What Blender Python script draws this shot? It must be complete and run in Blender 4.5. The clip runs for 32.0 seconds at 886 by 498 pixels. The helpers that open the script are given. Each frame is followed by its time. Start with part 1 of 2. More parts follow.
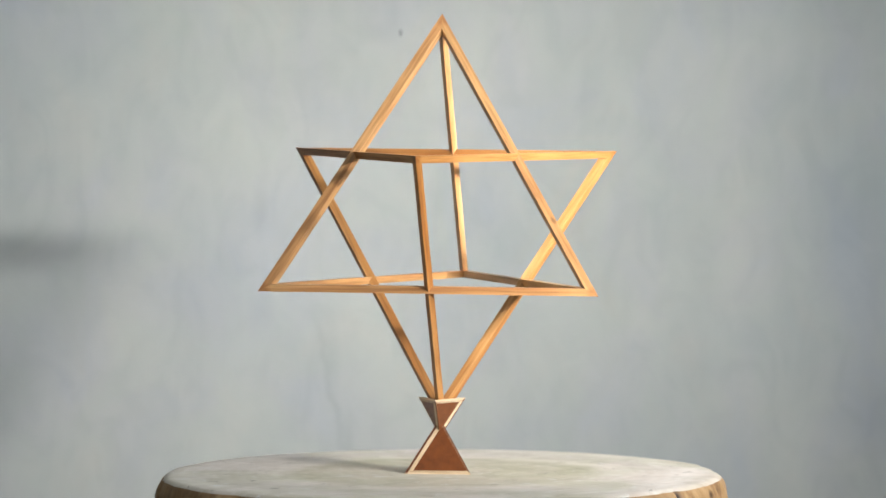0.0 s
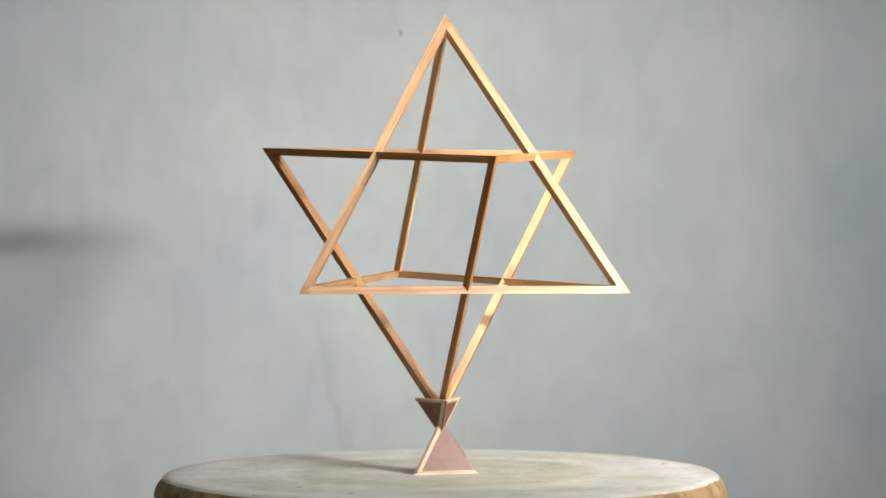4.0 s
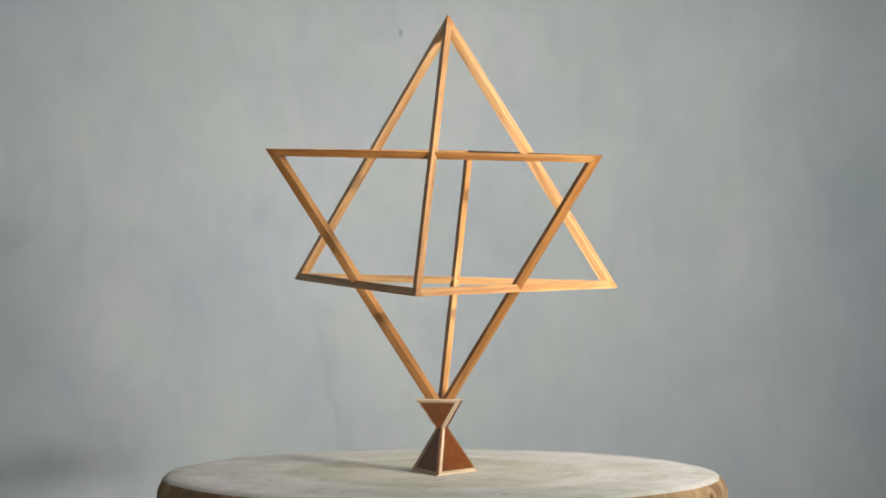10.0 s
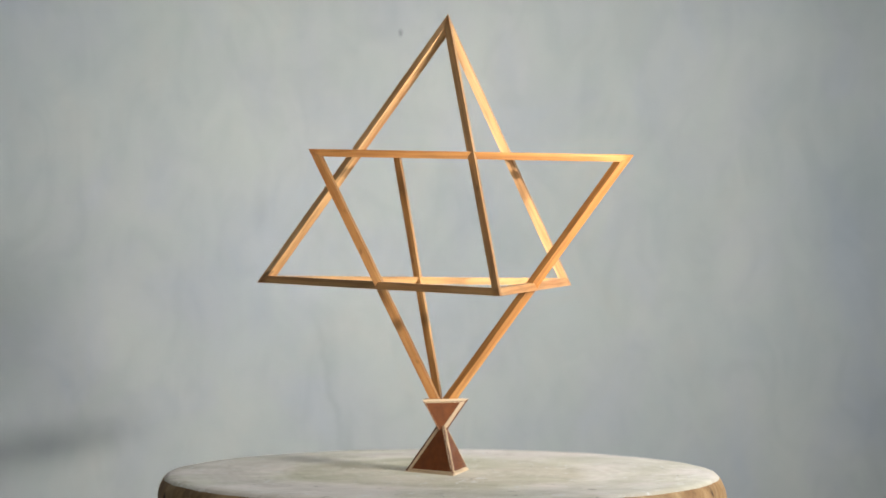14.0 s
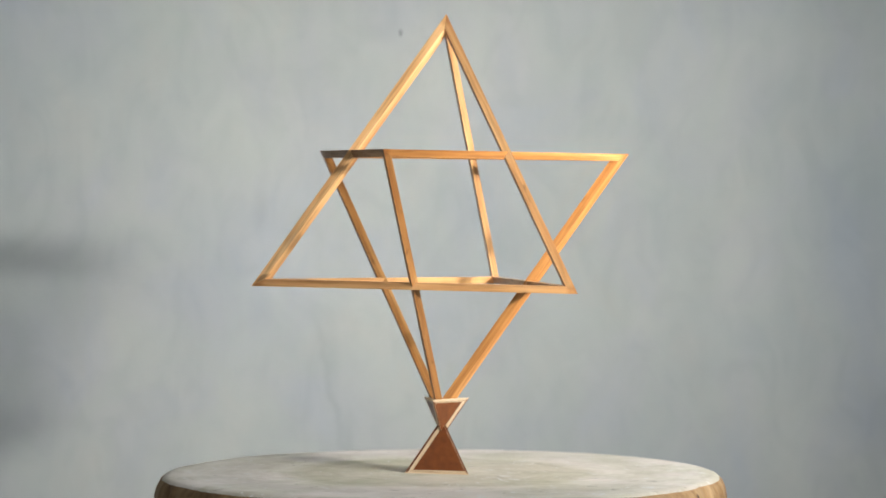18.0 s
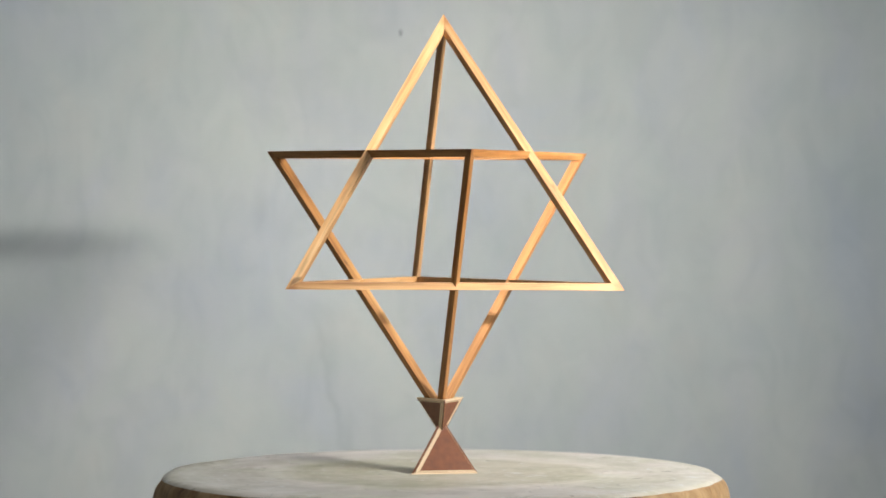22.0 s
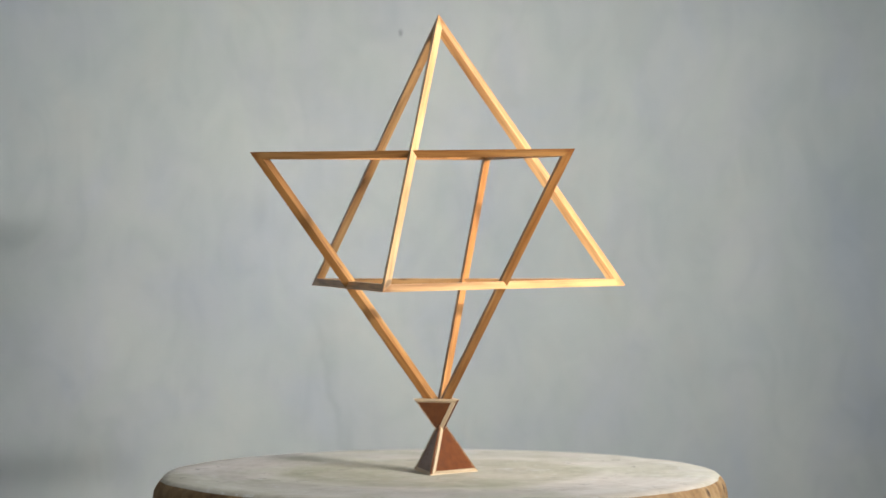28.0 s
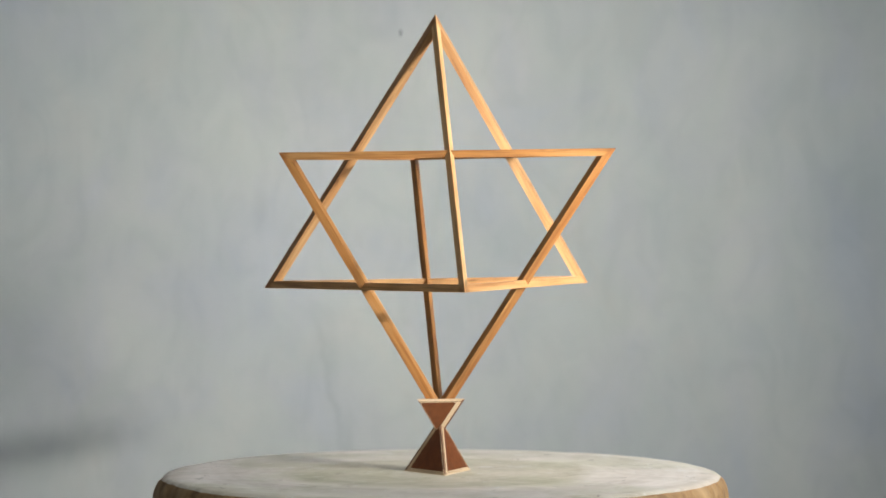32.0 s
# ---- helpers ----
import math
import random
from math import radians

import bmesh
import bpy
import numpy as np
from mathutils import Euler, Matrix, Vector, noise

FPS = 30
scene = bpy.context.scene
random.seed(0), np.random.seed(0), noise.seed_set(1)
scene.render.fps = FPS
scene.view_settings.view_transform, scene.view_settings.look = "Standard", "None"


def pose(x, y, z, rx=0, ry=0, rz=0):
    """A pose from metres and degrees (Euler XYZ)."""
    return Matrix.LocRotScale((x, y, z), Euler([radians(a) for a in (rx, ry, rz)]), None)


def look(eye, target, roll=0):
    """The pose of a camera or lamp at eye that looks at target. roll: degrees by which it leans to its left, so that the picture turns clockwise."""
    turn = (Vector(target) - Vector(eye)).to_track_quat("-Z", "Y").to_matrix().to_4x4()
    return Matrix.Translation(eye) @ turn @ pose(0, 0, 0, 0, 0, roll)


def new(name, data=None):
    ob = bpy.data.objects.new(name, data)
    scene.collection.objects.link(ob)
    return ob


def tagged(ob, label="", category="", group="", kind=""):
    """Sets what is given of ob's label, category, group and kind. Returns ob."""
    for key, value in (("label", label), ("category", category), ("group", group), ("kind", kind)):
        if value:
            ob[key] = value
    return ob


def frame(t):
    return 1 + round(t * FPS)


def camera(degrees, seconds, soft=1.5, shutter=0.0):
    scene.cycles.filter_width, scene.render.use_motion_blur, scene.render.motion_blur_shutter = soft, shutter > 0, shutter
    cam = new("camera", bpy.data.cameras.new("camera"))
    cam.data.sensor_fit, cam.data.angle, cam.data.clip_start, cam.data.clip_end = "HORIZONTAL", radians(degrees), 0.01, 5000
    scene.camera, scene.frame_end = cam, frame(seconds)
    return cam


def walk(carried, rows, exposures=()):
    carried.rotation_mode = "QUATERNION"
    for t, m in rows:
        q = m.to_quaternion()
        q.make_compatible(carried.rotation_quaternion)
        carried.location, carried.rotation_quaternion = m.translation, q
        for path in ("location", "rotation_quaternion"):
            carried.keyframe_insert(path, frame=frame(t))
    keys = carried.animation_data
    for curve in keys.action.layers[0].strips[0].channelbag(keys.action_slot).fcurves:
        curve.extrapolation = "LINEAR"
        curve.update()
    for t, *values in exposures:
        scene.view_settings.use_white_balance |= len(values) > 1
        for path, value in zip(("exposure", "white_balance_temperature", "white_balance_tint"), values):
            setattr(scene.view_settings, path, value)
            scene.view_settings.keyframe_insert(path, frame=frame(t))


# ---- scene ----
from math import cos, pi, sin, sqrt

# ---------------------------------------------------------------- camera
# A long lens on a fixed tripod, 3.95 m from the turning stump.
cam = camera(13.825, 32.0, soft=1.65)
EYE = (0.0519, -3.9441, 0.3759)
AIM = Matrix.Rotation(0.01234, 4, "Z") @ Matrix.Rotation(radians(90) - 0.03298, 4, "X") @ Matrix.Rotation(-0.0008, 4, "Z")
STAND = Matrix.Translation(EYE) @ AIM
cam.data.dof.use_dof, cam.data.dof.focus_distance, cam.data.dof.aperture_fstop = True, 3.85, 6.5
# The clip's camera dims a little as the bright reflections come round.
DIM = [(0.0, 0.035), (3.2, 0.045), (5.5, -0.215), (8.0, -0.285), (10.0, -0.275), (11.0, -0.205), (12.0, -0.135), (13.0, -0.095), (25.5, -0.095), (28.0, -0.175), (30.0, -0.19), (32.0, -0.19)]
walk(cam, [(0.0, STAND), (32.0, STAND)], DIM)

# ---------------------------------------------------------------- light
world = bpy.data.worlds.new("world")
scene.world = world
world.use_nodes = True
wn = world.node_tree
sky = wn.nodes.new("ShaderNodeTexSky")
sky.sky_type = "NISHITA"
sky.sun_disc = False
sky.sun_elevation, sky.sun_rotation = radians(35), radians(200)
wn.nodes["Background"].inputs["Strength"].default_value = 0.1
wn.links.new(sky.outputs["Color"], wn.nodes["Background"].inputs["Color"])


def lamp(name, kind, m, energy, color):
    data = bpy.data.lights.new(name, kind)
    data.energy, data.color = energy, color
    ob = new(name, data)
    ob.matrix_world = m
    return data


# The spotlight that throws the shadow of the star: to the right of and before the stump.
spot = lamp("spotlight", "AREA", look((0.782, -0.819, 0.466), (0.335, 0.0, 0.345)), 4.15, (1.0, 0.962, 0.922))
spot.shape, spot.size, spot.size_y, spot.spread = "RECTANGLE", 0.14, 0.042, radians(57)
# A second, weaker lamp to the left gives the faint shadows on the other side of the wall.
aid = lamp("second_spotlight", "SPOT", look((-0.93, -1.99, 0.565), (0.0, 0.0, 0.22)), 14, (0.90, 0.965, 1.0))
aid.shadow_soft_size, aid.spot_size, aid.spot_blend = 0.010, radians(62), 1.0
# Daylight in the window opening of the side wall.
day = lamp("window_light", "AREA", look((1.92, -1.36, 1.55), (0, -1.36, 1.55)), 86, (0.93, 0.972, 1.0))
day.shape, day.size, day.size_y = "RECTANGLE", 1.0, 0.76


# ---------------------------------------------------------------- materials
def material(name):
    m = bpy.data.materials.new(name)
    m.use_nodes = True
    nt = m.node_tree
    return m, nt, nt.nodes["Principled BSDF"]


def ramp(nt, fac, stops):
    r = nt.nodes.new("ShaderNodeValToRGB")
    el = r.color_ramp.elements
    while len(el) < len(stops):
        el.new(0.5)
    for e, (pos, c) in zip(el, stops):
        e.position, e.color = pos, (*c, 1)
    nt.links.new(fac, r.inputs["Fac"])
    return r.outputs["Color"]


def mix(nt, fac, a, b, blend="MIX"):
    n = nt.nodes.new("ShaderNodeMix")
    n.data_type, n.blend_type = "RGBA", blend
    for sock, v in ((n.inputs[0], fac), (n.inputs[6], a), (n.inputs[7], b)):
        if isinstance(v, bpy.types.NodeSocket):
            nt.links.new(v, sock)
        else:
            sock.default_value = v if isinstance(v, float) else (*v, 1)
    return n.outputs[2]


def coords(nt, scale=(1, 1, 1), shift=None):
    tc = nt.nodes.new("ShaderNodeTexCoord")
    mp = nt.nodes.new("ShaderNodeMapping")
    mp.inputs["Scale"].default_value = scale
    nt.links.new(tc.outputs["Object"], mp.inputs["Vector"])
    if shift:
        inf = nt.nodes.new("ShaderNodeObjectInfo")
        mul = nt.nodes.new("ShaderNodeMath")
        mul.operation = "MULTIPLY"
        mul.inputs[1].default_value = shift
        nt.links.new(inf.outputs["Random"], mul.inputs[0])
        nt.links.new(mul.outputs[0], mp.inputs["Location"])
    return mp.outputs["Vector"]


def tex(nt, vec, scale=5.0, detail=4.0, rough=0.55, distort=0.0):
    n = nt.nodes.new("ShaderNodeTexNoise")
    n.inputs["Scale"].default_value, n.inputs["Detail"].default_value = scale, detail
    n.inputs["Roughness"].default_value, n.inputs["Distortion"].default_value = rough, distort
    nt.links.new(vec, n.inputs["Vector"])
    return n.outputs["Fac"]


def bump(nt, b, height, strength=0.3, distance=0.001):
    n = nt.nodes.new("ShaderNodeBump")
    n.inputs["Strength"].default_value, n.inputs["Distance"].default_value = strength, distance
    nt.links.new(height, n.inputs["Height"])
    nt.links.new(n.outputs["Normal"], b.inputs["Normal"])


def plain(name, color, roughness=0.8):
    m, nt, b = material(name)
    f = tex(nt, coords(nt), scale=6.0)
    c = ramp(nt, f, [(0.3, tuple(v * 0.9 for v in color)), (0.7, tuple(min(1, v * 1.08) for v in color))])
    nt.links.new(c, b.inputs["Base Color"])
    b.inputs["Roughness"].default_value = roughness
    return m


def sum_of(nt, a, b, k):
    """a + k * (b - 0.5)"""
    n = nt.nodes.new("ShaderNodeMath")
    n.operation = "MULTIPLY_ADD"
    n.inputs[1].default_value = k
    nt.links.new(b, n.inputs[0])
    sub = nt.nodes.new("ShaderNodeMath")
    sub.operation = "SUBTRACT"
    sub.inputs[1].default_value = 0.5 * k
    nt.links.new(a, sub.inputs[0])
    nt.links.new(sub.outputs[0], n.inputs[2])
    return n.outputs[0]


def bar_wood(name, dark, mid, light, roughness, grain=1.0, coat=0.0, joint=0.0):
    """Straight-grained softwood: the grain runs along the local x of each bar."""
    m, nt, b = material(name)
    fine = tex(nt, coords(nt, (16, 300, 300), 7.0), scale=1.0, detail=3.0)
    broad = tex(nt, coords(nt, (3, 60, 60), 5.0), scale=1.0, detail=3.0, distort=0.6)
    c = ramp(nt, broad, [(0.3, dark), (0.5, mid), (0.72, light)])
    g = ramp(nt, fine, [(0.36, (0.56, 0.48, 0.40)), (0.5, (0.95, 0.94, 0.93)), (0.64, (1.12, 1.14, 1.16))])
    c = mix(nt, 0.68 * grain, c, g, "MULTIPLY")
    inf = nt.nodes.new("ShaderNodeObjectInfo")
    tone = ramp(nt, inf.outputs["Random"], [(0.0, (0.80, 0.77, 0.74)), (1.0, (1.12, 1.11, 1.08))])
    c = mix(nt, 1.0, c, tone, "MULTIPLY")
    if joint:
        # glue and end grain darken the mitred ends of each bar
        tc = nt.nodes.new("ShaderNodeTexCoord")
        sp = nt.nodes.new("ShaderNodeSeparateXYZ")
        nt.links.new(tc.outputs["Object"], sp.inputs[0])
        ab = nt.nodes.new("ShaderNodeMath")
        ab.operation = "ABSOLUTE"
        nt.links.new(sum_of(nt, sp.outputs["X"], broad, 0.004), ab.inputs[0])
        half = nt.nodes.new("ShaderNodeMath")
        half.operation = "DIVIDE"
        half.inputs[1].default_value = joint
        nt.links.new(ab.outputs[0], half.inputs[0])
        c = mix(nt, ramp(nt, half.outputs[0], [(0.925, (0, 0, 0)), (0.955, (0.85, 0.85, 0.85))]), c, mix(nt, 1.0, c, (0.72, 0.60, 0.48), "MULTIPLY"))
    knots = tex(nt, coords(nt, (30, 70, 70), 9.0), scale=1.0, detail=1.0)
    c = mix(nt, ramp(nt, knots, [(0.735, (0, 0, 0)), (0.79, (0.65, 0.65, 0.65))]), c, (0.10, 0.035, 0.01))
    nt.links.new(c, b.inputs["Base Color"])
    r = ramp(nt, fine, [(0.3, (roughness + 0.1,) * 3), (0.7, (roughness - 0.05,) * 3)])
    nt.links.new(r, b.inputs["Roughness"])
    b.inputs["Coat Weight"].default_value, b.inputs["Coat Roughness"].default_value = coat, 0.42
    b.inputs["Specular IOR Level"].default_value = 0.28
    bump(nt, b, fine, 0.2, 0.0005)
    return m


WOOD = bar_wood("star_pine", (0.35, 0.134, 0.029), (0.50, 0.240, 0.074), (0.66, 0.38, 0.155), 0.48, coat=0.5, joint=0.18)
# Upright pyramid: paler pine, with some window light and sheen put into its colour.
PALER = bar_wood("paler_pine_with_sheen", (0.49, 0.222, 0.076), (0.68, 0.385, 0.158), (0.81, 0.54, 0.275), 0.48, coat=0.9, joint=0.18)
PALE = bar_wood("pale_strip_wood", (0.62, 0.47, 0.30), (0.74, 0.585, 0.40), (0.80, 0.66, 0.48), 0.4, 0.6)


def panel_wood():
    m, nt, b = material("red_brown_veneer")
    f = tex(nt, coords(nt, (40, 40, 40), 3.0), scale=3.0, detail=5.0)
    s = tex(nt, coords(nt, (400, 400, 60), 3.0), scale=1.0, detail=2.0)
    c = ramp(nt, f, [(0.3, (0.125, 0.033, 0.007)), (0.7, (0.19, 0.056, 0.012))])
    c = mix(nt, 0.15, c, ramp(nt, s, [(0.35, (0.6, 0.6, 0.6)), (0.65, (1, 1, 1))]), "MULTIPLY")
    nt.links.new(c, b.inputs["Base Color"])
    pores = tex(nt, coords(nt, (1, 1, 1), 3.0), scale=330.0, detail=3.0, rough=0.6)
    nt.links.new(ramp(nt, pores, [(0.31, (0.6,) * 3), (0.40, (0.36,) * 3), (0.7, (0.30,) * 3)]), b.inputs["Roughness"])
    b.inputs["Specular IOR Level"].default_value = 0.6
    bump(nt, b, pores, 0.24, 0.0006)
    return m


PANEL = panel_wood()


def spot_mask(nt, at, size, soft=0.5):
    """1 inside an ellipsoid round a place in object space, 0 outside, with a soft edge."""
    tc = nt.nodes.new("ShaderNodeTexCoord")
    sub = nt.nodes.new("ShaderNodeVectorMath")
    sub.operation = "SUBTRACT"
    sub.inputs[1].default_value = at
    div = nt.nodes.new("ShaderNodeVectorMath")
    div.operation = "DIVIDE"
    div.inputs[1].default_value = size
    ln = nt.nodes.new("ShaderNodeVectorMath")
    ln.operation = "LENGTH"
    nt.links.new(tc.outputs["Object"], sub.inputs[0])
    nt.links.new(sub.outputs[0], div.inputs[0])
    nt.links.new(div.outputs[0], ln.inputs[0])
    return ramp(nt, ln.outputs["Value"], [(1.0 - soft, (1, 1, 1)), (1.0, (0, 0, 0))])


# Wall stains; the broad tints at both sides also paint the light's falloff.
PATCHES = [
    (-0.305, 0.385, 0.075, 0.11, (1.035, 1.035, 1.02)), (-0.355, 0.52, 0.16, 0.11, (1.02, 1.03, 1.0)),
    (-0.262, 0.265, 0.014, 0.055, (0.90, 0.90, 0.91)), (-0.262, 0.125, 0.022, 0.05, (0.93, 0.94, 0.965)),
    (-0.163, 0.055, 0.014, 0.075, (0.92, 0.93, 0.93)), (-0.140, -0.050, 0.010, 0.05, (0.93, 0.93, 0.93)),
    (-0.30, 0.13, 0.15, 0.14, (0.935, 0.94, 0.98)), (-0.52, 0.17, 0.26, 0.18, (0.88, 0.89, 0.895)),
    (-0.185, 0.12, 0.06, 0.11, (0.965, 0.97, 0.985)), (-0.55, 0.02, 0.13, 0.13, (0.93, 0.94, 0.97)),
    (0.46, 0.43, 0.075, 0.075, (0.91, 0.93, 0.95)), (0.60, 0.27, 0.22, 0.26, (0.87, 0.91, 0.945)),
    (0.27, 0.36, 0.13, 0.17, (1.025, 1.025, 1.015)), (0.22, 0.14, 0.035, 0.075, (0.96, 0.965, 0.955)),
    (0.42, 0.08, 0.18, 0.09, (0.935, 0.955, 0.98)), (0.29, 0.17, 0.06, 0.05, (1.03, 1.03, 1.025)),
    (0.55, 0.53, 0.10, 0.10, (0.92, 0.925, 0.925)), (-0.05, 0.46, 0.14, 0.12, (1.02, 1.02, 1.015)),
]


def hair_crack(nt, x, z, tall, bend, wide):
    """1 on a thin wandering crack that runs down the wall round the place x, z, fading out at both ends."""
    tc = nt.nodes.new("ShaderNodeTexCoord")
    sp = nt.nodes.new("ShaderNodeSeparateXYZ")
    nt.links.new(tc.outputs["Object"], sp.inputs[0])
    wander = tex(nt, coords(nt, (0.0, 0.0, 1.0)), scale=11.0, detail=4.0, rough=0.6)

    def math_of(op, a, b):
        n = nt.nodes.new("ShaderNodeMath")
        n.operation = op
        for sock, v in zip(n.inputs, (a, b)):
            if isinstance(v, float):
                sock.default_value = v
            else:
                nt.links.new(v, sock)
        return n.outputs[0]

    down = math_of("SUBTRACT", sp.outputs["Z"], z)
    side = math_of("SUBTRACT", math_of("SUBTRACT", sp.outputs["X"], x), math_of("MULTIPLY", down, bend))
    side = math_of("SUBTRACT", side, math_of("MULTIPLY", math_of("SUBTRACT", wander, 0.5), 0.055))
    line = ramp(nt, math_of("ABSOLUTE", side, 0.0), [(0.0, (1, 1, 1)), (wide, (0, 0, 0))])
    ends = ramp(nt, math_of("DIVIDE", math_of("ABSOLUTE", down, 0.0), tall), [(0.5, (1, 1, 1)), (1.0, (0, 0, 0))])
    return mix(nt, 1.0, line, ends, "MULTIPLY")


def wall_plaster():
    m, nt, b = material("grey_plaster")
    big = tex(nt, coords(nt, (1.0, 1.0, 0.8)), scale=3.4, detail=3.0, rough=0.55, distort=0.5)
    hue = tex(nt, coords(nt, (1.2, 1.0, 0.9)), scale=6.5, detail=4.0, rough=0.6, distort=0.5)
    mid = tex(nt, coords(nt, (1.0, 1.0, 0.6)), scale=17.0, detail=4.0, rough=0.55, distort=1.4)
    drip = tex(nt, coords(nt, (1.0, 1.0, 0.10)), scale=19.0, detail=2.0, rough=0.5, distort=0.8)
    c = ramp(nt, big, [(0.30, (0.374, 0.400, 0.406)), (0.5, (0.416, 0.434, 0.427)), (0.70, (0.456, 0.466, 0.451))])
    c = mix(nt, 0.8, c, ramp(nt, hue, [(0.34, (0.94, 0.96, 1.02)), (0.46, (0.97, 0.98, 0.99)), (0.55, (0.97, 1.0, 0.98)), (0.66, (1.0, 1.0, 0.97))]), "MULTIPLY")
    c = mix(nt, 0.4, c, ramp(nt, mid, [(0.34, (0.86, 0.87, 0.88)), (0.5, (0.98, 0.98, 0.98)), (0.66, (1.05, 1.05, 1.04))]), "MULTIPLY")
    c = mix(nt, 0.16, c, ramp(nt, drip, [(0.3, (0.84, 0.85, 0.87)), (0.45, (1.0, 1.0, 1.0)), (0.75, (1.04, 1.04, 1.03))]), "MULTIPLY")
    # damp stains and trowel patches, broad side ones also painting light falloff: place, half width and height, tint
    for x, z, wide, tall, tint in PATCHES:
        soft = spot_mask(nt, (x, 1.08, z), (wide, 0.4, tall), 0.95)
        c = mix(nt, soft, c, mix(nt, 1.0, c, tint, "MULTIPLY"))
    c = mix(nt, hair_crack(nt, -0.167, 0.0235, 0.13, -0.17, 0.008), c, mix(nt, 1.0, c, (0.91, 0.91, 0.91), "MULTIPLY"))
    # one small dark chip in the plaster
    c = mix(nt, spot_mask(nt, (-0.0680, 1.08, 0.5070), (0.0024, 0.05, 0.0058), 0.5), c, (0.16, 0.165, 0.165))
    nt.links.new(c, b.inputs["Base Color"])
    b.inputs["Roughness"].default_value = 0.85
    bump(nt, b, mid, 0.12, 0.004)
    return m


PLASTER = wall_plaster()
SIDE = plain("dim_side_plaster", (0.12, 0.12, 0.118))
FLOORING = plain("dull_concrete", (0.13, 0.125, 0.12))
# Unseen ceiling, kept pale so that it bounces light down onto the stump.
WHITE = plain("bounce_ceiling", (0.6, 0.6, 0.585))


def radius(nt):
    """Distance from the pith, as a value."""
    tc = nt.nodes.new("ShaderNodeTexCoord")
    fl = nt.nodes.new("ShaderNodeVectorMath")
    fl.operation = "MULTIPLY"
    fl.inputs[1].default_value = (1, 1, 0)
    ln = nt.nodes.new("ShaderNodeVectorMath")
    ln.operation = "LENGTH"
    nt.links.new(tc.outputs["Object"], fl.inputs[0])
    nt.links.new(fl.outputs[0], ln.inputs[0])
    return ln.outputs["Value"]


def sawn_top():
    """The sawn, weathered end grain of the stump: pale sapwood round a drab heart, faint rings, scuffs."""
    m, nt, b = material("weathered_end_grain")
    v = coords(nt)
    big = tex(nt, v, scale=5.0, detail=4.0, rough=0.6, distort=0.5)
    mid = tex(nt, v, scale=21.0, detail=5.0, rough=0.65, distort=0.8)
    r = sum_of(nt, radius(nt), big, 0.075)
    zone = ramp(nt, r, [(0.05, (0.64, 0.60, 0.51)), (0.155, (0.55, 0.52, 0.42)), (0.18, (0.73, 0.69, 0.64)), (0.225, (0.64, 0.60, 0.56)), (0.275, (0.72, 0.685, 0.655)), (0.31, (0.54, 0.49, 0.43))])
    c = mix(nt, 1.0, zone, ramp(nt, mid, [(0.3, (0.84, 0.83, 0.80)), (0.5, (0.98, 0.98, 0.97)), (0.68, (1.07, 1.07, 1.07))]), "MULTIPLY")
    w = nt.nodes.new("ShaderNodeTexWave")
    w.wave_type, w.rings_direction = "RINGS", "Z"
    w.inputs["Scale"].default_value, w.inputs["Distortion"].default_value = 22.0, 9.0
    w.inputs["Detail"].default_value, w.inputs["Detail Scale"].default_value = 4.0, 0.7
    nt.links.new(v, w.inputs["Vector"])
    c = mix(nt, 0.12, c, ramp(nt, w.outputs["Fac"], [(0.2, (0.72, 0.68, 0.6)), (0.8, (1.05, 1.05, 1.05))]), "MULTIPLY")
    moss = tex(nt, coords(nt, (1.0, 1.0, 1.0)), scale=6.5, detail=4.0, rough=0.6, distort=0.9)
    c = mix(nt, 0.8, c, ramp(nt, moss, [(0.38, (0.87, 0.87, 0.73)), (0.47, (0.98, 0.965, 0.88)), (0.55, (1.04, 1.0, 0.955)), (0.64, (1.10, 1.05, 1.01))]), "MULTIPLY")
    scuff = tex(nt, coords(nt, (1.0, 1.6, 1.0)), scale=34.0, detail=4.0, rough=0.7, distort=1.6)
    c = mix(nt, ramp(nt, scuff, [(0.58, (0, 0, 0)), (0.67, (0.75, 0.75, 0.75))]), c, (0.74, 0.73, 0.71))
    dark = tex(nt, v, scale=48.0, detail=3.0, rough=0.6, distort=1.0)
    c = mix(nt, ramp(nt, dark, [(0.665, (0, 0, 0)), (0.72, (0.75, 0.75, 0.75))]), c, (0.20, 0.16, 0.12))
    nt.links.new(c, b.inputs["Base Color"])
    nt.links.new(ramp(nt, mid, [(0.3, (0.7,) * 3), (0.7, (0.5,) * 3)]), b.inputs["Roughness"])
    bump(nt, b, mid, 0.25, 0.003)
    return m


TOP = sawn_top()


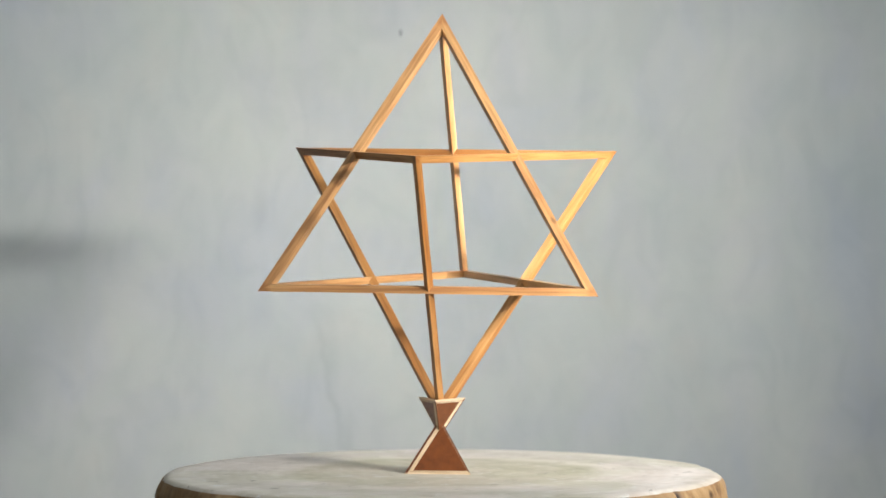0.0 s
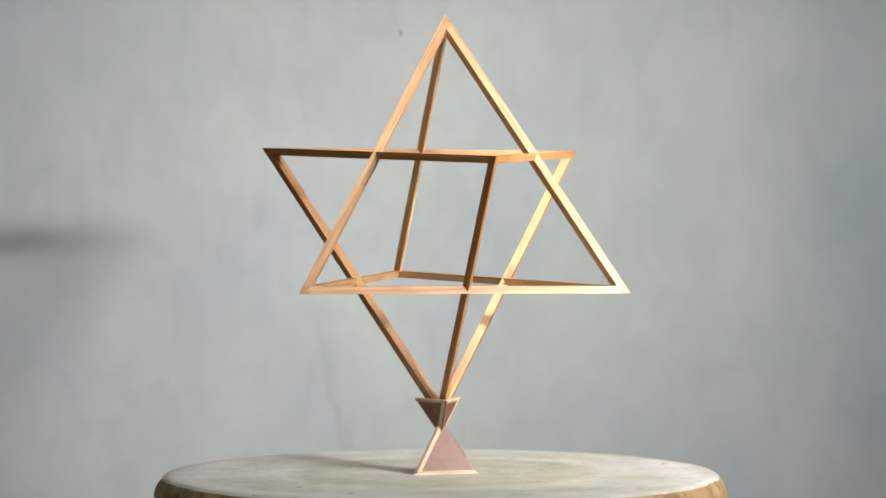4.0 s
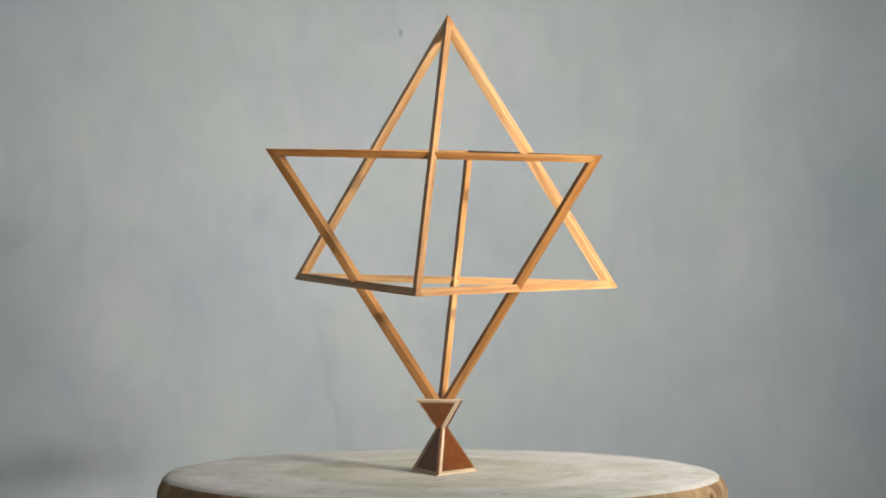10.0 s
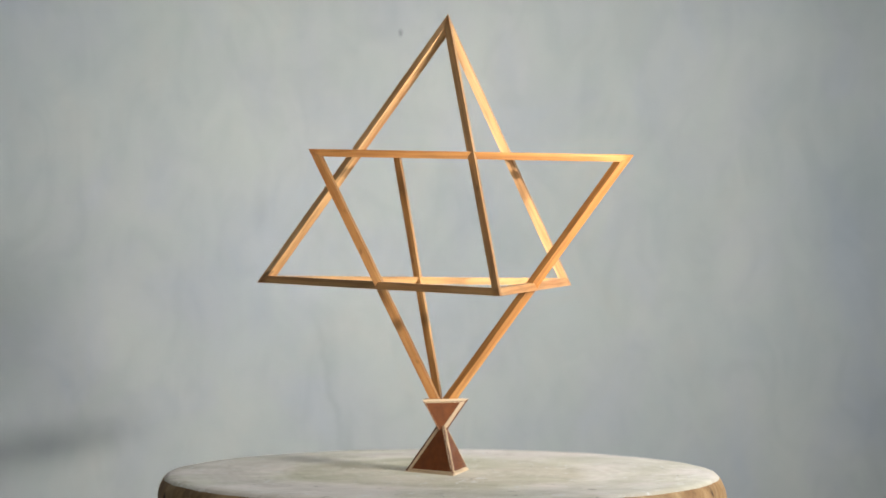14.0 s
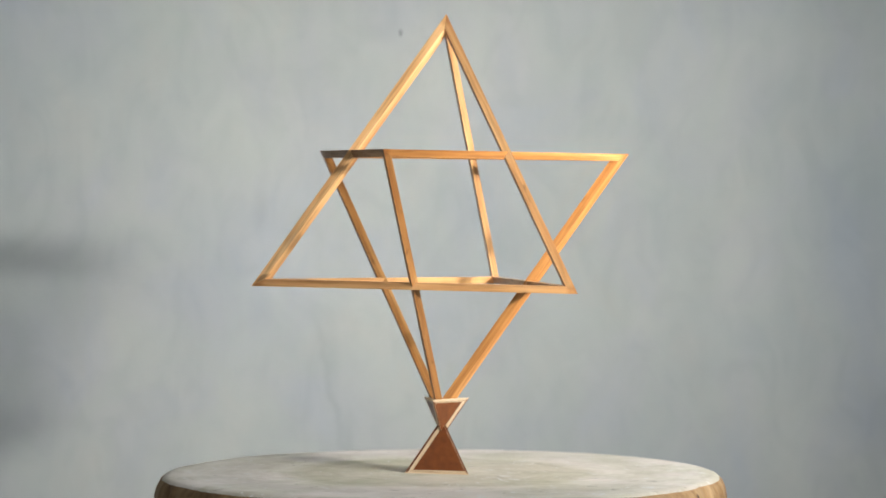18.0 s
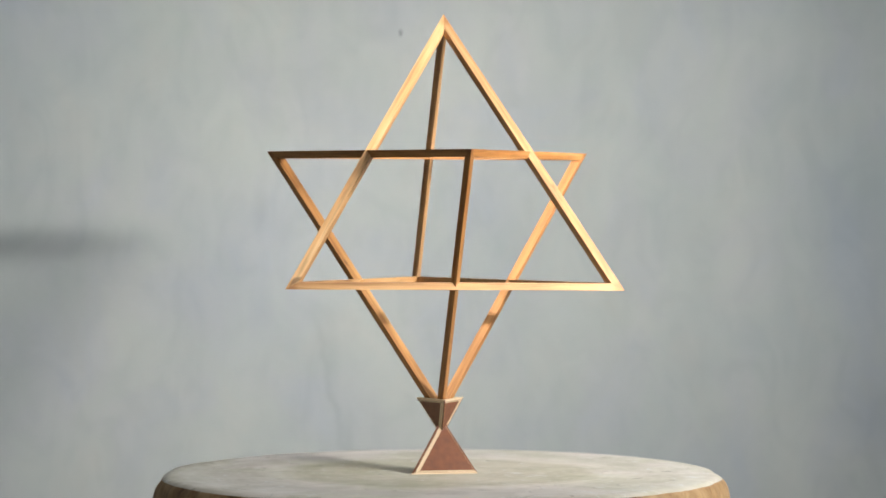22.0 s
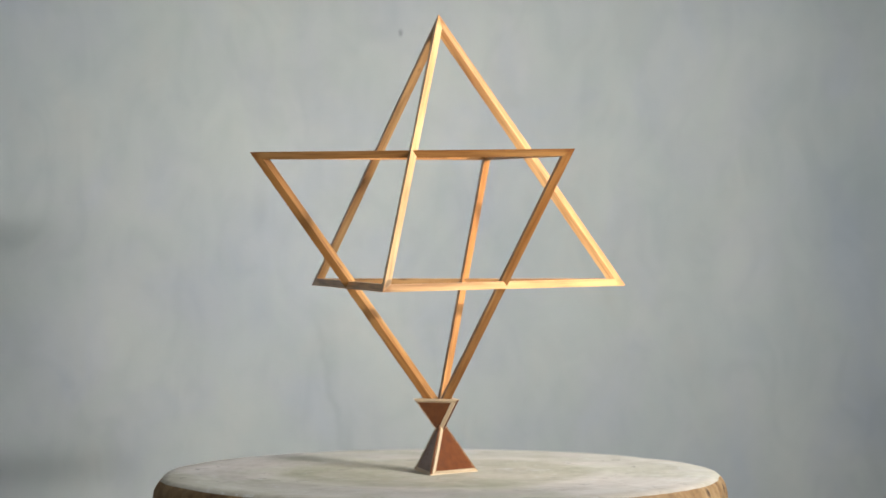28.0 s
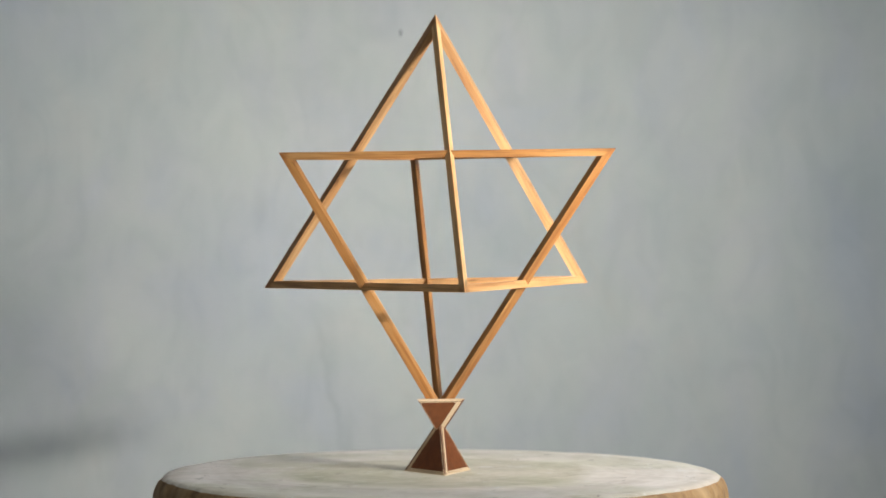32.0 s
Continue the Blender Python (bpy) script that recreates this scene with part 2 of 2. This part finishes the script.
def bark_wood():
    """Peeled wood on the stump's side: blotchy tan, cracks that run down with their shade painted in and a few knots.
    """
    m, nt, b = material("stripped_bark_side")
    f = tex(nt, coords(nt, (1, 1, 0.8)), scale=26.0, detail=5.0, rough=0.65, distort=0.6)
    g = tex(nt, coords(nt, (1, 1, 0.5)), scale=90.0, detail=4.0, rough=0.6)
    c = ramp(nt, f, [(0.28, (0.17, 0.085, 0.035)), (0.5, (0.36, 0.22, 0.10)), (0.7, (0.50, 0.34, 0.18))])
    c = mix(nt, 0.5, c, ramp(nt, g, [(0.35, (0.55, 0.5, 0.45)), (0.6, (1, 1, 1))]), "MULTIPLY")
    # cracks: the shade inside them is put into the colour
    for deg, z, wide, tall in ((332.0, -0.03, 0.0035, 0.034), (96.0, -0.04, 0.002, 0.03), (200.0, -0.035, 0.002, 0.03)):
        a = radians(deg)
        c = mix(nt, spot_mask(nt, (0.298 * cos(a), 0.298 * sin(a), z), (wide * 2.5, wide * 2.5, tall), 0.3), c, (0.030, 0.014, 0.007))
    for deg, z, size in ((345.5, -0.013, 0.007), (351.0, -0.010, 0.005), (310.0, -0.017, 0.008), (262.0, -0.012, 0.006), (190.0, -0.013, 0.008), (172.0, -0.010, 0.007), (286.0, -0.016, 0.007), (228.0, -0.012, 0.005), (58.0, -0.014, 0.006), (120.0, -0.018, 0.007)):
        a = radians(deg)
        c = mix(nt, spot_mask(nt, (0.307 * cos(a), 0.307 * sin(a), z), (size, size, size), 0.7), c, (0.07, 0.032, 0.014))
    nt.links.new(c, b.inputs["Base Color"])
    b.inputs["Roughness"].default_value = 0.7
    bump(nt, b, f, 0.5, 0.004)
    return m


BARK = bark_wood()


# ---------------------------------------------------------------- helpers for meshes
def mesh_of(bm, name, mat):
    me = bpy.data.meshes.new(name)
    bmesh.ops.recalc_face_normals(bm, faces=bm.faces)
    bm.to_mesh(me)
    bm.free()
    me.materials.append(mat)
    return me


def part(name, bm, mat, parent, label="", m=None):
    ob = new(name, mesh_of(bm, name, mat))
    ob.parent = parent
    if m is not None:
        ob.matrix_local = m
    return tagged(ob, label) if label else ob


def box(bm, lo, hi):
    vs = [bm.verts.new((x, y, z)) for x in (lo[0], hi[0]) for y in (lo[1], hi[1]) for z in (lo[2], hi[2])]
    for q in ((0, 1, 3, 2), (4, 6, 7, 5), (0, 4, 5, 1), (2, 3, 7, 6), (0, 2, 6, 4), (1, 5, 7, 3)):
        bm.faces.new([vs[i] for i in q])


def slab(name, lo, hi, mat, label, category):
    bm = bmesh.new()
    box(bm, lo, hi)
    ob = new(name, mesh_of(bm, name, mat))
    return tagged(ob, label, category, kind="structure")


# ---------------------------------------------------------------- the room
FLOOR_Z, CEIL_Z = -0.46, 3.0
X0, X1, Y0, Y1 = -2.4, 1.9, -4.8, 1.08
slab("wall_north", (X0 - 0.15, Y1, FLOOR_Z), (X1 + 0.15, Y1 + 0.15, CEIL_Z), PLASTER, "mottled grey plaster wall behind the stump", "wall")
slab("wall_west", (X0 - 0.15, Y0, FLOOR_Z), (X0, Y1, CEIL_Z), SIDE, "plain dim grey plaster side wall", "wall")
slab("wall_south", (X0 - 0.15, Y0 - 0.15, FLOOR_Z), (X1 + 0.15, Y0, CEIL_Z), SIDE, "plain dim grey plaster end wall", "wall")
slab("floor", (X0 - 0.15, Y0 - 0.15, FLOOR_Z - 0.15), (X1 + 0.15, Y1 + 0.15, FLOOR_Z), FLOORING, "dull grey concrete floor under the stump", "floor")
slab("ceiling", (X0 - 0.15, Y0 - 0.15, CEIL_Z), (X1 + 0.15, Y1 + 0.15, CEIL_Z + 0.15), WHITE, "unseen off-white ceiling, pale to bounce light onto the stump", "ceiling")


def wall_east():
    """The side wall with the window opening that lets the daylight in."""
    a0, a1, z0, z1 = -1.88, -0.84, 1.15, 1.95
    bm = bmesh.new()
    for p0, p1, q0, q1 in ((Y0, a0, FLOOR_Z, CEIL_Z), (a1, Y1, FLOOR_Z, CEIL_Z), (a0, a1, FLOOR_Z, z0), (a0, a1, z1, CEIL_Z)):
        box(bm, (X1, p0, q0), (X1 + 0.15, p1, q1))
    ob = new("wall_east", mesh_of(bm, "wall_east", SIDE))
    tagged(ob, "dim grey plaster side wall with a window opening", "wall", kind="structure")


wall_east()

# ---------------------------------------------------------------- the stump
R_TOP = 0.3010
TABLE_Z = 0.0040


def dent(a, at, wide):
    d = (a - radians(at) + pi) % (2 * pi) - pi
    return math.exp(-((d / radians(wide)) ** 2))


def rim(a):
    """The stump's uneven outline: slow swells, a step where the sapwood has split off, small chips."""
    r = 1 + 0.003 * sin(2 * a + 0.4) + 0.003 * sin(5 * a + 1.0) + 0.002 * sin(13 * a) + 0.0015 * sin(29 * a + 2)
    bark = noise.noise((cos(a) * 14, sin(a) * 14, 4.0))
    r += 0.003 * noise.noise((cos(a) * 34, sin(a) * 34, 0.5)) - 0.010 * max(0.0, bark - 0.18)
    d = (a - radians(27) + pi) % (2 * pi) - pi
    r += 0.014 * max(0.0, 1 - d / radians(22)) if 0 <= d else 0.0
    r -= 0.022 * dent(a, 332.0, 0.55) + 0.018 * dent(a, 233, 3.5) + 0.010 * dent(a, 328, 1.6) + 0.008 * dent(a, 284, 2.5) + 0.012 * dent(a, 12, 3.0) + 0.007 * dent(a, 150, 2.0)
    return R_TOP * r


def stump_table():
    thing = tagged(new("tree_stump"), "thick round tree stump with a pale sawn top, on the floor", "tree stump")
    n = 480
    bm = bmesh.new()
    rings = []
    for f, z in ((0.12, 0), (0.3, 0), (0.5, 0), (0.7, 0), (0.85, 0), (0.93, -0.0002), (0.97, -0.0006), (0.99, -0.0016), (1.0, -0.0042)):
        rings.append([bm.verts.new((f * rim(a) * cos(a), f * rim(a) * sin(a), z)) for a in (2 * pi * i / n for i in range(n))])
    mid = bm.verts.new((0, 0, 0))
    for i in range(n):
        bm.faces.new((mid, rings[0][i], rings[0][(i + 1) % n]))
        for r0, r1 in zip(rings, rings[1:]):
            bm.faces.new((r0[i], r1[i], r1[(i + 1) % n], r0[(i + 1) % n]))
    for f in bm.faces:
        f.smooth = True
    part("sawn_top", bm, TOP, thing, "pale weathered end grain with faint rings")
    bm = bmesh.new()
    rows = []
    zs = [-0.004, -0.008, -0.014, -0.022, -0.034, -0.05, -0.08, -0.13, -0.2, -0.28, -0.36, FLOOR_Z - TABLE_Z]
    for z in zs:
        row = []
        for i in range(n):
            a = 2 * pi * i / n
            d = 0.004 * noise.noise((cos(a) * 9, sin(a) * 9, z * 6)) + 0.0015 * noise.noise((cos(a) * 30, sin(a) * 30, z * 16))
            r = rim(a) * 0.9995 + 0.0075 * (1 - math.exp((z + 0.004) / 0.007)) + d * min(1, -z / 0.02)
            r -= 0.008 * dent(a, 332.0 + 20 * z, 0.6) * min(1.0, (-z - 0.004) / 0.012)
            r -= 0.006 * (dent(a, 96 - 30 * z, 0.9) + dent(a, 200 + 25 * z, 0.8)) * min(1.0, (-z - 0.004) / 0.012)
            row.append(bm.verts.new((r * cos(a), r * sin(a), z)))
        rows.append(row)
    for r0, r1 in zip(rows, rows[1:]):
        for i in range(n):
            bm.faces.new((r0[i], r1[i], r1[(i + 1) % n], r0[(i + 1) % n]))
    for f in bm.faces:
        f.smooth = True
    part("side", bm, BARK, thing, "brown stripped wood side with cracks")
    return thing


STUMP = stump_table()

# ---------------------------------------------------------------- the tetrahedron frames
S3 = sqrt(3)


def tetra(edge, up, z):
    """Corners of a regular tetrahedron on the z axis: its apex first. up: a pyramid with its base at z; else hung with its apex at z."""
    h, r = edge * sqrt(2 / 3), edge / S3
    a0 = 90 if up else -90
    ring = [Vector((r * cos(radians(a0 + 120 * k)), r * sin(radians(a0 + 120 * k)), z if up else z + h)) for k in range(3)]
    return [Vector((0, 0, z + h if up else z))] + ring


def frame_bar(name, c, i, j, wa, wb, mat, parent, label="", soft=0.0001):
    """A mitred bar along the edge i-j of the tetrahedron c, flush with both faces, wa and wb wide on them."""
    k, l = [n for n in range(4) if n not in (i, j)]
    mid = sum(c, Vector()) / 4

    def inset(v, a, b, w0, w1):
        # on the face of corner v: w0 in from the edge v-a, w1 in from v-b
        ea, eb = (c[a] - c[v]).normalized(), (c[b] - c[v]).normalized()
        s = S3 / 2
        return c[v] + ea * (w1 / s) + eb * (w0 / s)

    def inner(v):
        w = (wa + wb) / 2
        return c[v] + (mid - c[v]).normalized() * (w * 2.83)

    x = (c[j] - c[i]).normalized()
    y = ((c[i] + c[j]) / 2 - mid).normalized()
    m = Matrix((x, y, x.cross(y))).transposed().to_4x4()
    m.translation = (c[i] + c[j]) / 2
    inv = m.inverted()
    pts = [c[i], c[j], inset(i, j, k, wa, wa), inset(j, i, k, wa, wa), inset(i, j, l, wb, wb), inset(j, i, l, wb, wb), inner(i), inner(j)]
    bm = bmesh.new()
    v = [bm.verts.new(inv @ p) for p in pts]
    for f in ((0, 1, 3, 2), (0, 4, 5, 1), (2, 3, 7, 6), (4, 6, 7, 5), (0, 2, 6), (0, 6, 4), (1, 7, 3), (1, 5, 7)):
        bm.faces.new([v[n] for n in f])
    bmesh.ops.recalc_face_normals(bm, faces=bm.faces)
    if soft:
        bmesh.ops.bevel(bm, geom=list(bm.edges), offset=soft, segments=1, affect="EDGES")
    return part(name, bm, mat, parent, label, m)


EDGE = 0.36
H_STAR = EDGE * sqrt(2 / 3)
BAR = 0.0083
STAR_Z = 0.0585


def leaning(v):
    """A small turn from its rotation vector."""
    v = Vector(v)
    return Matrix.Rotation(v.length, 3, v.normalized())


def star_sculpture():
    """Two interlocked frames, each glued in at its own slight lean."""
    thing = tagged(new("wooden_star"), "openwork star of two interlocked pyramids of orange pine bars", "sculpture")
    upright = (True, EDGE * 1.0057, 0.5 * H_STAR - 0.0015, (0.01846, 0.01013, -0.0057), (-0.0007, 0.0, 0.0))
    hanging = (False, EDGE * 0.9956, 0.0, (0.0168, 0.0111, -0.0055), (0.0005, -0.0005, 0.0001))
    for up, edge, z, lean, off in (upright, hanging):
        c = [leaning(lean) @ p + Vector(off) for p in tetra(edge, up, z)]
        for i in range(4):
            for j in range(i + 1, 4):
                frame_bar("wooden_bar", c, i, j, BAR, BAR, PALER if up else WOOD, thing)
    return thing


STAR = star_sculpture()

# ---------------------------------------------------------------- the stand under the star
def strip(name, c, i, j, width, mat, parent):
    """A mitred edge strip along i-j of the tetrahedron c; width(face, a, b) is its width on the face opposite corner face."""
    k, l = [n for n in range(4) if n not in (i, j)]
    mid = sum(c, Vector()) / 4
    s = S3 / 2

    def inset(v, a, b, face):
        ea, eb = (c[a] - c[v]).normalized(), (c[b] - c[v]).normalized()
        return c[v] + ea * (width(face, v, b) / s) + eb * (width(face, v, a) / s)

    def inner(v):
        return c[v] + (mid - c[v]).normalized() * 0.0075

    x = (c[j] - c[i]).normalized()
    y = ((c[i] + c[j]) / 2 - mid).normalized()
    m = Matrix((x, y, x.cross(y))).transposed().to_4x4()
    m.translation = (c[i] + c[j]) / 2
    inv = m.inverted()
    pts = [c[i], c[j], inset(i, j, k, l), inset(j, i, k, l), inset(i, j, l, k), inset(j, i, l, k), inner(i), inner(j)]
    bm = bmesh.new()
    v = [bm.verts.new(inv @ p) for p in pts]
    for f in ((0, 1, 3, 2), (0, 4, 5, 1), (2, 3, 7, 6), (4, 6, 7, 5), (0, 2, 6), (0, 6, 4), (1, 7, 3), (1, 5, 7)):
        bm.faces.new([v[n] for n in f])
    bmesh.ops.recalc_face_normals(bm, faces=bm.faces)
    if 0 in (i, j):
        outer = [e for e in bm.edges if v[0] in e.verts and v[1] in e.verts]
        bmesh.ops.bevel(bm, geom=outer, offset=0.0026, segments=1, affect="EDGES")
    bmesh.ops.bevel(bm, geom=list(bm.edges), offset=0.00012, segments=1, affect="EDGES")
    return part(name, bm, mat, parent, "", m)


def panel(name, c, skip, sink, parent, label=""):
    """The infill of the face opposite corner skip, sunk a little under the strips."""
    q = [c[n] for n in range(4) if n != skip]
    mid = sum(q, Vector()) / 3
    n = (q[1] - q[0]).cross(q[2] - q[0]).normalized()
    if n.dot(mid - c[skip]) < 0:
        n.negate()
    out = [p + (mid - p) * 0.035 - n * sink for p in q]
    back = [p + (mid - p) * 0.15 - n * 0.0025 for p in out]
    bm = bmesh.new()
    a, b = [bm.verts.new(p) for p in out], [bm.verts.new(p) for p in back]
    bm.faces.new(a), bm.faces.new(b)
    for i in range(3):
        bm.faces.new((a[i], a[(i + 1) % 3], b[(i + 1) % 3], b[i]))
    return part(name, bm, PANEL, parent, label)


SEAM = plain("dark_glue_line", (0.09, 0.035, 0.014), 0.6)


def seam(c, j, face, parent):
    """The dark glue line between the two strips that meet at the climbing edge 0-j, on the face opposite corner face."""
    o = [n for n in range(1, 4) if n not in (j, face)][0]
    along = (c[j] - c[0]).normalized()
    across = (c[o] - c[0]) - along * (c[o] - c[0]).dot(along)
    across.normalize()
    out = along.cross(across).normalized()
    if out.dot(c[0] - c[face]) < 0:
        out.negate()
    length = (c[j] - c[0]).length
    bm = bmesh.new()
    ends = []
    for f in (0.07, 0.955):
        p = c[0] + along * (length * f)
        ends.append([bm.verts.new(p + across * a + out * h) for a, h in ((0.0025, -0.0005), (0.0025, 0.00018), (0.0032, 0.00018), (0.0032, -0.0005))])
    a, b = ends
    bm.faces.new(a), bm.faces.new(b)
    for i in range(4):
        bm.faces.new((a[i], a[(i + 1) % 4], b[(i + 1) % 4], b[i]))
    part("glue_line", bm, SEAM, parent)


FOOT_EDGE, CUP_EDGE, CUP_TOP = 0.0738, 0.0527, 0.0803


def stand():
    thing = tagged(new("sculpture_stand"), "hourglass stand of red-brown panels edged with pale wood strips", "stand")
    for up, edge, z, twist in ((True, FOOT_EDGE, 0.0, 0.0), (False, CUP_EDGE, CUP_TOP - CUP_EDGE * sqrt(2 / 3), -2.0)):
        c = [Matrix.Rotation(radians(twist), 3, "Z") @ p for p in tetra(edge, up, z)]

        def width(face, a, b):
            # along the foot or the rim 4 mm; of the two strips that climb each face one is broad, the other a thin line
            if face == 0 or 0 not in (a, b):
                return 0.0041
            e = a or b
            return (0.0070 if up else 0.0066) if ((e % 3) + 1 == face) != up else (0.0022 if up else 0.0013)

        mid = sum(c, Vector()) / 4
        bm = bmesh.new()
        v = [bm.verts.new(mid + (p - mid) * 0.72) for p in c]
        for f in ((0, 1, 2), (0, 2, 3), (0, 3, 1), (1, 3, 2)):
            bm.faces.new([v[n] for n in f])
        block = part("foot" if up else "cup", bm, PALE, thing, "upright pyramid foot" if up else "inverted pyramid cup")
        for i in range(4):
            for j in range(i + 1, 4):
                strip("edge_strip", c, i, j, width, PALE, block)
        if up:
            for j in range(1, 4):
                seam(c, j, (j + 1) % 3 + 1, block)
        for s in range(1, 4):
            panel("side_panel", c, s, 0.0003, block)
        panel("end_panel", c, 0, 0.0025, block)
    return thing


STAND_BASE = stand()


# ---------------------------------------------------------------- the turning
PHASE, SPEED = -0.1438, 0.10807
# The turntable does not run quite evenly: seconds, degrees ahead.
DRIFT = [(0, 1.51), (1.5, -0.39), (3, -1.13), (6, -0.06), (7.5, 0.0), (9, -0.15), (10.5, -0.4), (12, -0.74), (14, -1.12), (17, -1.06), (18, 0.18), (19, 1.3), (21, 1.4), (22.5, 1.6), (24, 1.35), (25.5, 0.74), (27.5, -0.36), (30, -0.83), (32, -1.49)]


def motions():
    times = [0.8 * k for k in range(41)]
    turn = []
    for t in times:
        d = float(np.interp(t, [p[0] for p in DRIFT], [p[1] for p in DRIFT]))
        turn.append(Matrix.Rotation(PHASE + SPEED * t + radians(d), 4, "Z"))
    down = Matrix.Translation((0.0, 0.0, TABLE_Z))
    shift = Matrix.Translation((0.0012, 0.0, TABLE_Z))
    walk(STUMP, [(t, shift @ r) for t, r in zip(times, turn)])
    aside = Matrix.Translation((0.0001, -0.0022, 0.0))
    walk(STAND_BASE, [(t, down @ r @ aside) for t, r in zip(times, turn)])
    seat = Matrix.Translation((0.0, 0.0, STAR_Z))
    walk(STAR, [(t, r @ seat) for t, r in zip(times, turn)])


motions()
